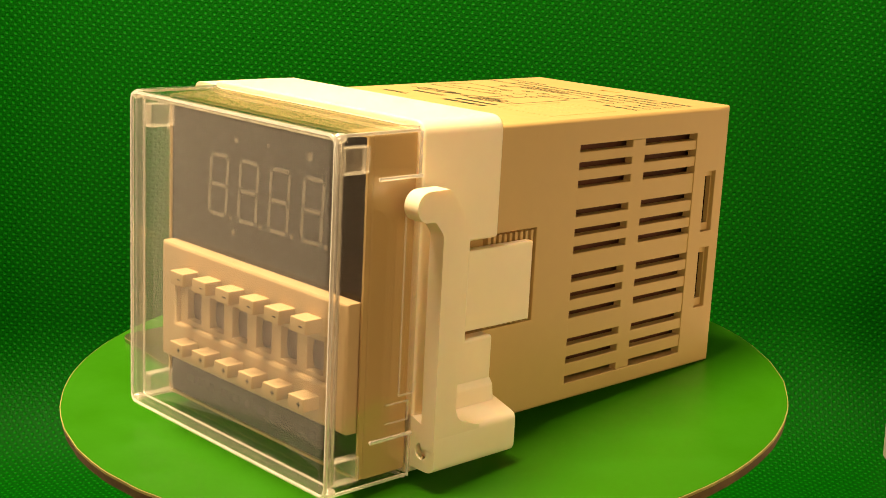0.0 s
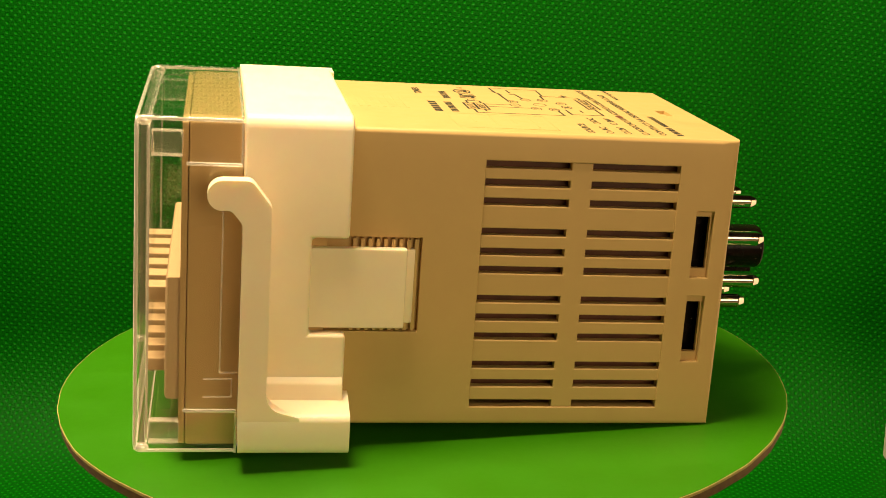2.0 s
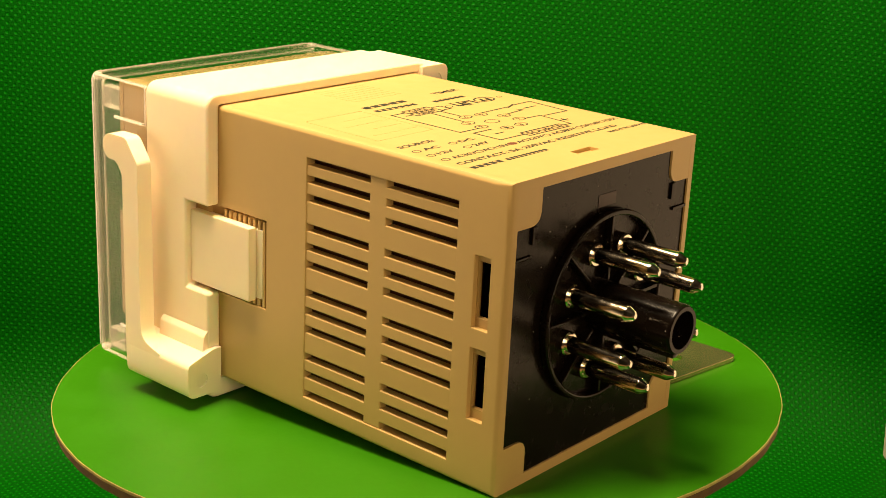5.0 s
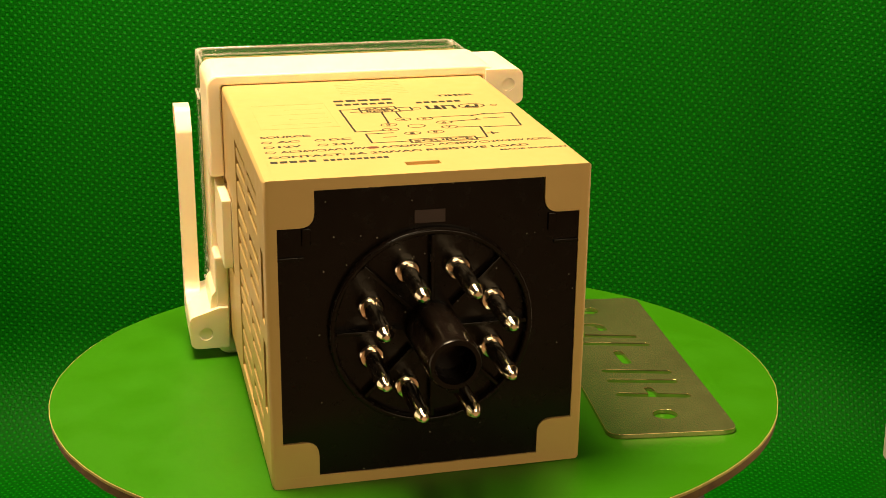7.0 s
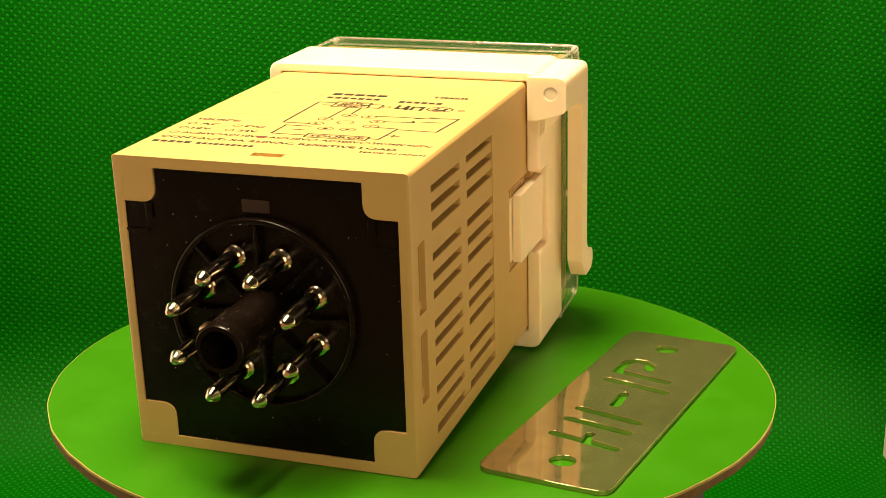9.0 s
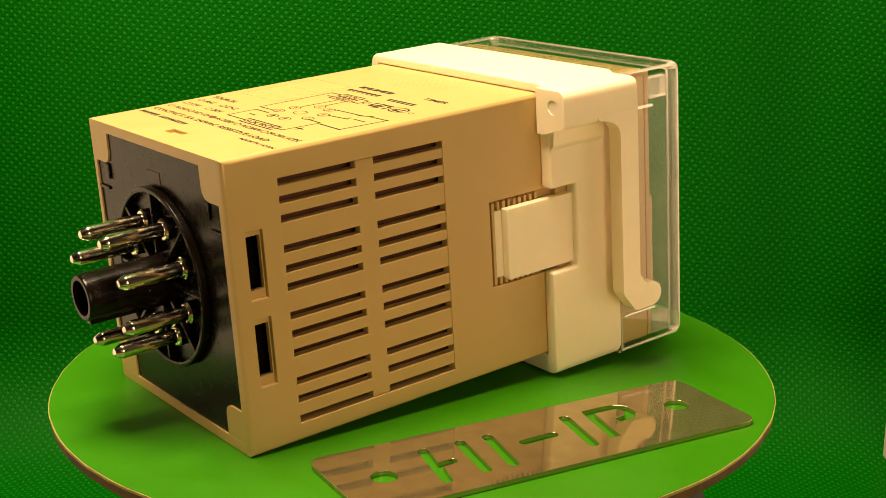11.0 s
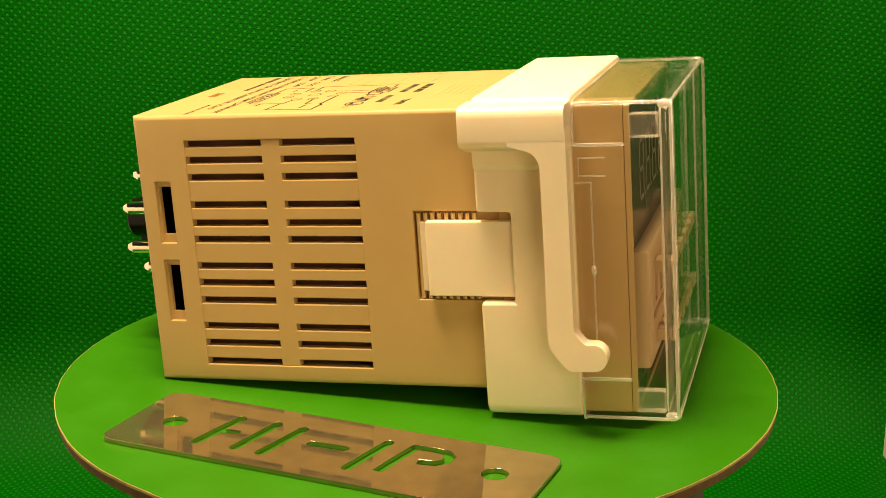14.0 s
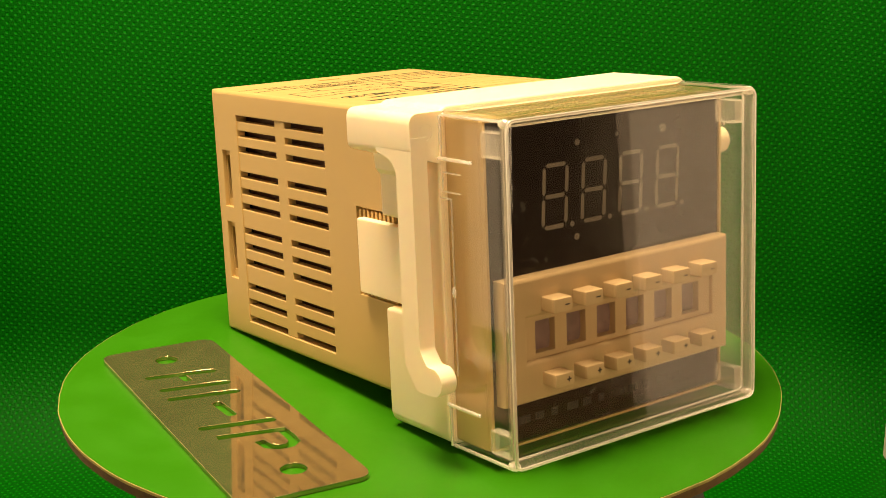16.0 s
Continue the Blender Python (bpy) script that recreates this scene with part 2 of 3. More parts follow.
def pierced(bm, u0, u1, v0, v1, holes, lo, hi, put, soft=0.0, keep=None):
    """A plate with square holes (u0, u1, v0, v1); soft: rounding of the edges that keep(a, b) accepts."""
    us = sorted({u0, u1, *(h[0] for h in holes), *(h[1] for h in holes)})
    vs = sorted({v0, v1, *(h[2] for h in holes), *(h[3] for h in holes)})
    full = [[not any(h[0] < (us[i] + us[i + 1]) / 2 < h[1] and h[2] < (vs[j] + vs[j + 1]) / 2 < h[3] for h in holes)
             for j in range(len(vs) - 1)] for i in range(len(us) - 1)]
    low, top = {}, {}

    def at(d, i, j, w):
        if (i, j) not in d:
            d[i, j] = bm.verts.new(put(us[i], vs[j], w))
        return d[i, j]

    def solid(i, j):
        return 0 <= i < len(us) - 1 and 0 <= j < len(vs) - 1 and full[i][j]

    for i in range(len(us) - 1):
        for j in range(len(vs) - 1):
            if not full[i][j]:
                continue
            c = [(i, j), (i + 1, j), (i + 1, j + 1), (i, j + 1)]
            bm.faces.new([at(low, *p, lo) for p in c])
            bm.faces.new([at(top, *p, hi) for p in reversed(c)])
            for (p, q), (di, dj) in zip(((c[0], c[1]), (c[1], c[2]), (c[2], c[3]), (c[3], c[0])), ((0, -1), (1, 0), (0, 1), (-1, 0))):
                if not solid(i + di, j + dj):
                    bm.faces.new((at(low, *p, lo), at(low, *q, lo), at(top, *q, hi), at(top, *p, hi)))
    bmesh.ops.recalc_face_normals(bm, faces=bm.faces[:])
    if soft:
        es = [e for e in bm.edges if len(e.link_faces) == 2 and e.calc_face_angle() > 0.6 and (keep is None or keep(e.verts[0].co, e.verts[1].co))]
        bmesh.ops.bevel(bm, geom=es, offset=soft, segments=2, affect="EDGES", profile=0.5)
    return bm


def rod(bm, axis_pts, n=20):
    """A turned body along x: rows of (x, radius) round the line y, z."""
    (cy, cz), rows = axis_pts
    rings = [[bm.verts.new((x, cy + r * math.cos(2 * math.pi * k / n), cz + r * math.sin(2 * math.pi * k / n))) for k in range(n)] for x, r in rows]
    for a, b in zip(rings, rings[1:]):
        for k in range(n):
            bm.faces.new((a[k], a[(k + 1) % n], b[(k + 1) % n], b[k]))
    bm.faces.new(rings[0])
    bm.faces.new(list(reversed(rings[-1])))
    return bm


def empty(name, label, category, group="", kind=""):
    ob = new(name)
    ob.empty_display_size = 0.01
    return tagged(ob, label, category, group, kind)


# ---- the setting: room, table, cloth ----
def room():
    for name, dims in (("wall_north", (-1600, 1600, 1500, 1600, -800, 1700)), ("wall_south", (-1600, 1600, -1600, -1500, -800, 1700)),
                       ("wall_east", (1500, 1600, -1500, 1500, -800, 1700)), ("wall_west", (-1600, -1500, -1500, 1500, -800, 1700))):
        tagged(part(name, boxes([dims]), WALL, None, frame_of=FLAT, smooth=0), "plain warm beige painted room wall", "wall", kind="structure")
    tagged(part("ceiling", boxes([(-1600, 1600, -1600, 1600, 1704, 1760)]), WALL, None, frame_of=FLAT, smooth=0), "plain pale painted ceiling", "ceiling", kind="structure")
    tagged(part("floor", boxes([(-1600, 1600, -1600, 1600, -860, -804)]), TABLE, None, frame_of=FLAT, smooth=0), "plain brown room floor", "floor", kind="structure")
    table = empty("table", "plain brown wooden table under the green cloth", "table")
    part("tabletop", boxes([(-500, 500, -420, 400, FLOOR - 30, FLOOR - 2)], r=2), TABLE, table, frame_of=FLAT)
    for x in (-470, 420):
        for y in (-390, 330):
            part("leg", boxes([(x, x + 50, y, y + 50, -804, FLOOR - 30)], r=2), TABLE, table, frame_of=FLAT)


FLOOR, BACK, SWEEP = -62.0, 118.0, 34.0


def backdrop():
    """One sheet of cloth: it lies on the table, sweeps up behind the disc and folds at its right end."""
    y = -150.0
    prof = []
    for k in range(30):
        prof.append((y + k * (BACK - SWEEP - y) / 29, FLOOR))
    for k in range(1, 13):
        a = k / 12 * math.pi / 2
        prof.append((BACK - SWEEP + SWEEP * math.sin(a), FLOOR + SWEEP * (1 - math.cos(a))))
    for k in range(1, 40):
        prof.append((BACK + 0.02 * k * 9, FLOOR + SWEEP + k * 9))
    xs = [-198 + k * 6 for k in range(60)]
    bm = bmesh.new()
    lay = bm.loops.layers.uv.new("cloth")
    grid, dist = [], [0.0]
    for a, b in zip(prof, prof[1:]):
        dist.append(dist[-1] + math.hypot(b[0] - a[0], b[1] - a[1]))
    for x in xs:
        col = []
        for (py, pz), d in zip(prof, dist):
            up = max(0.0, min(1.0, (pz - FLOOR) / 40))
            fold = max(0.0, x - 96)
            wave = 1.6 * math.sin(x / 31 + 0.6) * up + 1.2 * noise.noise((x / 60, pz / 70, 1.3)) * up
            ridge = 2.5 * math.exp(-((x - 97) / 15.0) ** 2) * up
            rise = 1.5 * noise.noise((x / 40, py / 40, 7.7)) * (1 - up)
            col.append(bm.verts.new((x - 0.06 * fold * up, py + wave + ridge - 0.12 * fold * up, pz + max(0.0, rise))))
        grid.append(col)
    for i in range(len(xs) - 1):
        for j in range(len(prof) - 1):
            f = bm.faces.new((grid[i][j], grid[i + 1][j], grid[i + 1][j + 1], grid[i][j + 1]))
            for loop, (a, b) in zip(f.loops, ((i, j), (i + 1, j), (i + 1, j + 1), (i, j + 1))):
                loop[lay].uv = (xs[a], dist[b])
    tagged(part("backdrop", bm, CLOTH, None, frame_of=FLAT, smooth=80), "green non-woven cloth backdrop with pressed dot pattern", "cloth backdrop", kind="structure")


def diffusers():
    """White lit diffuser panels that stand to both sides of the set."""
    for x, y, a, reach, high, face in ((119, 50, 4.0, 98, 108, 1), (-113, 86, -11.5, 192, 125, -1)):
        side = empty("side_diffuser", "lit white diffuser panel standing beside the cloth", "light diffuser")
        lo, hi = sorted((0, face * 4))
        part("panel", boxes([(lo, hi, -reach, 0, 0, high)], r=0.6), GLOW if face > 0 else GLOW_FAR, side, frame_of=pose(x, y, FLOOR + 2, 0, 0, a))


def side_board():
    board = empty("side_board", "pale board standing upright at the edge of the cloth", "board")
    part("panel", boxes([(0, 4, -40, 0, 0, 96)], r=0.8), WALL, board, frame_of=pose(115.1, 98, FLOOR + 2, 0, 0, 1))


# ---- the turntable ----
def turntable():
    base = empty("turntable", "matt black motor turntable under the green disc", "turntable")
    bm = bmesh.new()
    rows = [(62.0, FLOOR + 2), (62.0, FLOOR + 6), (49.0, -21.0), (44.0, -16.0), (22.0, -15.0), (22.0, -2.0)]
    n = 64
    rings = [[bm.verts.new((r * math.cos(2 * math.pi * k / n), r * math.sin(2 * math.pi * k / n), z)) for k in range(n)] for r, z in rows]
    for a, b in zip(rings, rings[1:]):
        for k in range(n):
            bm.faces.new((a[k], a[(k + 1) % n], b[(k + 1) % n], b[k]))
    bm.faces.new(rings[0])
    bm.faces.new(rings[-1])
    part("motor_housing", bm, RUBBER, base, frame_of=FLAT)
    disc = empty("turntable_disc", "round green painted card disc with a raw tan edge", "turntable disc")
    edge = [60.35 + 0.18 * noise.noise((3 * math.cos(a), 3 * math.sin(a), 0)) + 0.14 * noise.noise((14 * math.cos(a), 14 * math.sin(a), 4))
            for a in (2 * math.pi * k / 240 for k in range(240))]
    ring = [(-0.58 + r * math.cos(2 * math.pi * k / 240), 0.85 + r * math.sin(2 * math.pi * k / 240)) for k, r in enumerate(edge)]
    def shrunk(k):
        return [(-0.58 + (x + 0.58) * k, 0.85 + (y - 0.85) * k) for x, y in ring]

    part("card_core", slab(bmesh.new(), shrunk(0.997), [], -1.9, -0.5, along_z), CARD, disc, "raw brown cardboard core", frame_of=FLAT, smooth=30)
    part("paper_edge", slab(bmesh.new(), ring, [], -0.5, -0.06, along_z), PAPER, disc, "pale worn paper edge", frame_of=FLAT, smooth=30)
    part("green_sheet", slab(bmesh.new(), shrunk(0.9978), [], -0.06, 0.0, along_z), GREEN_PAINT, disc, "satin green painted top sheet", frame_of=FLAT, smooth=30)
    return disc


# ---- the cut-out steel plate ----
def stroke(a, b, w=0.85, seg=6):
    """A slot with round ends from a to b."""
    a, b = Vector(a), Vector(b)
    d = (b - a).normalized()
    out = []
    ang = math.atan2(d.y, d.x)
    for c, start in ((b, ang - math.pi / 2), (a, ang + math.pi / 2)):
        for k in range(seg + 1):
            t = start + math.pi * k / seg
            out.append((c.x + w * math.cos(t), c.y + w * math.sin(t)))
    return out


def bent(pts, w=0.85):
    """An open bent slot of even width along a line of points."""
    ps = [Vector(p) for p in pts]
    left, right = [], []
    for i, p in enumerate(ps):
        d0 = (p - ps[i - 1]).normalized() if i else (ps[1] - p).normalized()
        d1 = (ps[i + 1] - p).normalized() if i < len(ps) - 1 else d0
        n0, n1 = Vector((-d0.y, d0.x)), Vector((-d1.y, d1.x))
        mid = (n0 + n1).normalized()
        k = w / max(0.45, mid.dot(n0))
        left.append(tuple(p + mid * k))
        right.append(tuple(p - mid * k))
    return left + right[::-1]


def name_plate():
    plate = empty("steel_name_plate", "thin polished steel plate with cut-out slots and letters", "metal plate")
    put = pose(-3.15, -35.85, 0.02, 0, 0, -6.82)
    inv = put.inverted()

    def loc(x, y):
        v = inv @ Vector((x, y, 0))
        return (v.x, v.y)

    outer = rounded([(-33.6, -10.1), (33.6, -10.1), (33.6, 10.1), (-33.6, 10.1)], 2.6, 6)
    holes = [circle(*loc(-29.3, -33.2), 1.95), circle(*loc(23.05, -38.1), 1.95)]
    # first upright with its half bar
    a, b = Vector(loc(-22.75, -39.3)), Vector(loc(-19.85, -29.3))
    d = (b - a).normalized()
    nrm = Vector((d.y, -d.x))
    w = 0.85
    m = (a + b) / 2
    bar = Vector(loc(-16.9, -34.7)) - m
    bar = bar.normalized()
    up = Vector((-bar.y, bar.x)) * 0.7
    tip = m + bar * 3.3
    cut = stroke(a, b, w)
    # the slot runs from b's cap round to a's cap; its right side is broken by the bar
    cap_b, cap_a = cut[:7], cut[7:]
    root = m + nrm * w
    holes.append([tuple(root + up), *cap_b, *cap_a, tuple(root - up), tuple(tip - up), tuple(tip + bar * 0.4), tuple(tip + up)])
    for p, q in (((-16.2, -39.7), (-13.6, -29.9)), ((-11.8, -40.4), (-9.0, -30.6)), ((-5.7, -35.4), (-0.6, -35.7)), ((2.2, -41.8), (5.1, -31.8))):
        holes.append(stroke(loc(*p), loc(*q)))
    holes.append(bent([loc(*p) for p in ((6.7, -41.8), (8.0, -37.2), (9.5, -32.3), (12.2, -32.5), (14.4, -32.9), (15.4, -34.2), (15.2, -35.8), (13.9, -37.1), (11.3, -37.2))], 0.82))
    bm = slab(bmesh.new(), outer, holes, 0.0, 0.8, along_z)
    part("plate", bm, STEEL, plate, frame_of=pose(-3.63, -35.78, 0.02, 0, 0, -7.91), smooth=25, bevel=0.12)
    return plate


# ---- the timer: x from its rear face to its front, z up from its underside, in millimetres ----
HALF, HIGH, MID = 22.4, 44.64, 21.95
ROWS = [39.4, 36.7, 33.9, 29.4, 26.4, 23.65, 19.2, 16.35, 13.4, 8.95, 6.05, 2.85]


def turned(bm):
    """The other half of the bracket is the same, turned half round the timer's long axis."""
    bm.transform(Matrix.Translation((0, 0, MID)) @ pose(0, 0, 0, 180, 0, 0) @ Matrix.Translation((0, 0, -MID)))
    return bm


def timer_housing(timer):
    # side walls: vents, two latch slots, the pocket for the bracket's tongue
    for side in (1, -1):
        slots = [(a, b, z, z + 1.08) for z in ROWS for a, b in ((8.75, 21.9), (25.1, 37.7))]
        combs = [(7.0 if a < 20 else a, b if a < 20 else 39.0, z0, z1) for a, b, z0, z1 in slots]
        holes = [(8.75, 37.7, ROWS[-1], ROWS[0] + 1.08), (2.8, 5.5, 23.6, 33.8), (2.8, 5.5, 10.3, 20.7), (46.3, 60.0, 14.6, 28.8)]

        def keep(a, b):
            return abs(a.y) > 22.39 and abs(b.y) > 22.39 and 0.05 < a.x < 71 and 0.05 < b.x < 71 and 0.05 < a.z < HIGH - 0.05 and 0.05 < b.z < HIGH - 0.05

        bm = pierced(bmesh.new(), 0.0, 71.6, 0.0, HIGH, holes, side * 20.75, side * HALF, along_y, 0.18, keep)
        long_edges = [e for e in bm.edges if all(abs(v.co.y) > 22.39 for v in e.verts) and (all(v.co.z > HIGH - 0.01 for v in e.verts) or all(v.co.z < 0.01 for v in e.verts) or all(v.co.x < 0.01 for v in e.verts))]
        bmesh.ops.bevel(bm, geom=long_edges, offset=0.75, segments=3, affect="EDGES", profile=0.5)
        wall = part("side_wall", bm, TAN, timer, "tan plastic side wall with rows of vent slots", smooth=30)
        bm = pierced(bmesh.new(), 8.74, 37.71, ROWS[-1] + 0.004, ROWS[0] + 1.076, combs, side * 20.8, side * 22.2, along_y, 0.16, lambda a, b: abs(a.y) > 22.19 and abs(b.y) > 22.19)
        part("vent_grille", bm, TAN, wall, "tan vent grille with four banks of slots", smooth=0)
        for z0, z1, h0, h1 in ((23.6, 33.8, 24.9, 32.9), (10.3, 20.7, 11.7, 19.7)):
            a, b = sorted((side * 20.8, side * 21.6))
            bm = pierced(bmesh.new(), 2.8, 5.5, z0, z1, [(3.1, 5.35, h0, h1)], a, b, along_y)
            part("latch_slot", bm, TAN, wall, smooth=0)
            # black board added behind the slot; its colour stands in for the shade inside
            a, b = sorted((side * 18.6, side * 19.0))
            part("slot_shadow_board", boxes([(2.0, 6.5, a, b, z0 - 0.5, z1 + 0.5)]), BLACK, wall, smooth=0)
        a, b = sorted((side * 20.7, side * 21.2))
        part("pocket_floor", boxes([(46.0, 60.2, a, b, 14.3, 28.9)]), TAN, wall, smooth=0)
        a, b = sorted((side * 21.2, side * 22.2))
        for k in range(9):
            x = 46.75 + k * 1.12
            part("pocket_ridge", boxes([(x, x + 0.58, a, b, 14.7, 28.5)], r=0.08), TAN, wall, smooth=0)
    # top and bottom walls between them
    bm = pierced(bmesh.new(), 0.0, 71.6, -20.8, 20.8, [(3.95, 5.6, -2.25, 2.5)], HIGH - 1.6, HIGH, along_z, 0.1,
                 lambda a, b: a.z > HIGH - 0.01 and b.z > HIGH - 0.01 and 3 < a.x < 6 and 3 < b.x < 6 and abs(a.y) < 3 and abs(b.y) < 3)
    top = part("top_wall", bm, TAN, timer, "tan plastic top wall with black printed wiring diagram", smooth=30)
    part("notch_floor", boxes([(3.8, 5.8, -2.4, 2.65, HIGH - 1.55, HIGH - 0.55)]), TAN, top, smooth=0)
    part("bottom_wall", boxes([(0.0, 71.6, -20.8, 20.8, 0.0, 1.6)]), TAN, timer, smooth=0)
    # moulded marks on top: a faint sunk field and the ridges by the bracket
    bm = pierced(bmesh.new(), 26.5, 41.5, 7.6, 19.4, [(26.7, 41.3, 7.8, 19.2)], HIGH - 0.1, HIGH + 0.03, along_z)
    part("moulded_frame", bm, TAN, top, smooth=0)
    for k in range(4):
        part("moulded_line", boxes([(29 + k * 3.0, 29.25 + k * 3.0, 8.6, 17.5 - (k % 2) * 3, HIGH - 0.1, HIGH + 0.035)], r=0.03), TAN, top, smooth=0)
    for k in range(8):
        x = 46.6 + k * 1.2
        part("grip_ridge", boxes([(x, x + 0.55, -7.0, 4.0, HIGH - 0.1, HIGH + 0.035)], r=0.03), TAN, top, smooth=0)
    # one dark red-brown box stands in for works and shade behind the vents
    part("inner_dark_box", boxes([(7.0, 42.0, -19.3, 19.3, 3.0, HIGH - 3.0)]), DARK, timer, "dark box for the inner works and shade behind the vents", smooth=0)


def timer_rear(timer):
    # black base with rounded-out corners that leaves four tan corner pads
    pts = [(-21.1, 6.9), (-21.1, 37.9), (-15.6, 37.9), (-15.6, 43.2), (15.6, 43.2), (15.6, 37.9), (21.1, 37.9), (21.1, 6.9), (15.8, 6.9), (15.8, 1.1), (-15.8, 1.1), (-15.8, 6.9)]
    rad = [0.4, 0.4, 2.2, 0.4, 0.4, 2.2, 0.4, 0.4, 2.2, 0.4, 0.4, 2.2]
    ring = rounded(pts, rad)
    base = part("pin_base", slab(bmesh.new(), ring, [], 0.28, 2.2, along_x), BLACK, timer, "glossy black plug base with moulded ribs", bevel=0.12)
    for sy in (1, -1):
        for top in (True, False):
            z0, z1 = (38.0, HIGH - 1.6) if top else (1.6, 6.8)
            y0, y1 = (15.75, 20.8)
            pts = [(sy * y0, z0), (sy * y1, z0), (sy * y1, z1), (sy * y0, z1)]
            rr = [2.1, 0, 0, 0] if top else [0, 0, 0, 2.1]
            part("corner_pad", slab(bmesh.new(), rounded(pts, rr), [], 0.02, 2.0, along_x), TAN, timer, smooth=30)
    # rim strip between the upper pads
    part("rear_rim", boxes([(0.03, 2.0, -15.7, 15.7, HIGH - 1.59, HIGH - 1.34)]), TAN, timer, smooth=0)
    C = (0.0, 22.85)
    bm = bmesh.new()
    slab(bm, circle(*C, 14.2, 72), [circle(*C, 13.35, 72)], -1.1, 0.28, along_x)
    part("moulded_ring", bm, BLACK, base, bevel=0.3)
    for k in range(8):
        a = k * math.pi / 4
        bm = boxes([(-1.0, 0.28, 4.0, 13.3, -0.28, 0.28)], r=0.12)
        bm.transform(Matrix.Translation((0, C[0], C[1])) @ Matrix.Rotation(a, 4, "X"))
        part("spoke", bm, BLACK, base)
    for sy in (1, -1):
        part("moulded_bar", boxes([(-0.05, 0.3, *sorted((sy * 17.2, sy * 20.8)), 33.5, 34.0)], r=0.12), BLACK, base)
        part("moulded_lug", boxes([(-0.1, 0.3, *sorted((sy * 16.3, sy * 17.5)), 35.4, 37.9)], r=0.15), BLACK, base)
    part("latch_window", boxes([(0.2, 0.3, -1.9, 2.3, 37.6, 39.4)]), material("dull_red_brown_latch", (0.020, 0.005, 0.003), 0.5), base, "dull red-brown latch")
    bm = bmesh.new()
    rod(bm, (C, [(0.3, 3.65), (-13.3, 3.62), (-13.75, 3.35), (-13.75, 2.75), (-9.0, 2.6), (-9.0, 0.02)]), 36)
    box(bm, -13.0, 0.3, -0.7, 0.7, C[1] - 4.3, C[1] - 3.3, r=0.15)
    part("key_post", bm, BLACK, timer, "hollow black plastic locating post")
    for k in range(8):
        a = math.pi / 8 + k * math.pi / 4
        y, z = C[0] + 9.15 * math.sin(a), C[1] + 9.15 * math.cos(a)
        bm = bmesh.new()
        rod(bm, ((y, z), [(0.3, 1.75), (-0.9, 1.75), (-1.15, 1.55), (-1.2, 1.18), (-9.9, 1.18), (-10.15, 1.12), (-11.1, 0.62), (-11.25, 0.35)]), 18)
        part("contact_pin", bm, METAL, timer, "shiny nickel-plated contact pin", smooth=25)


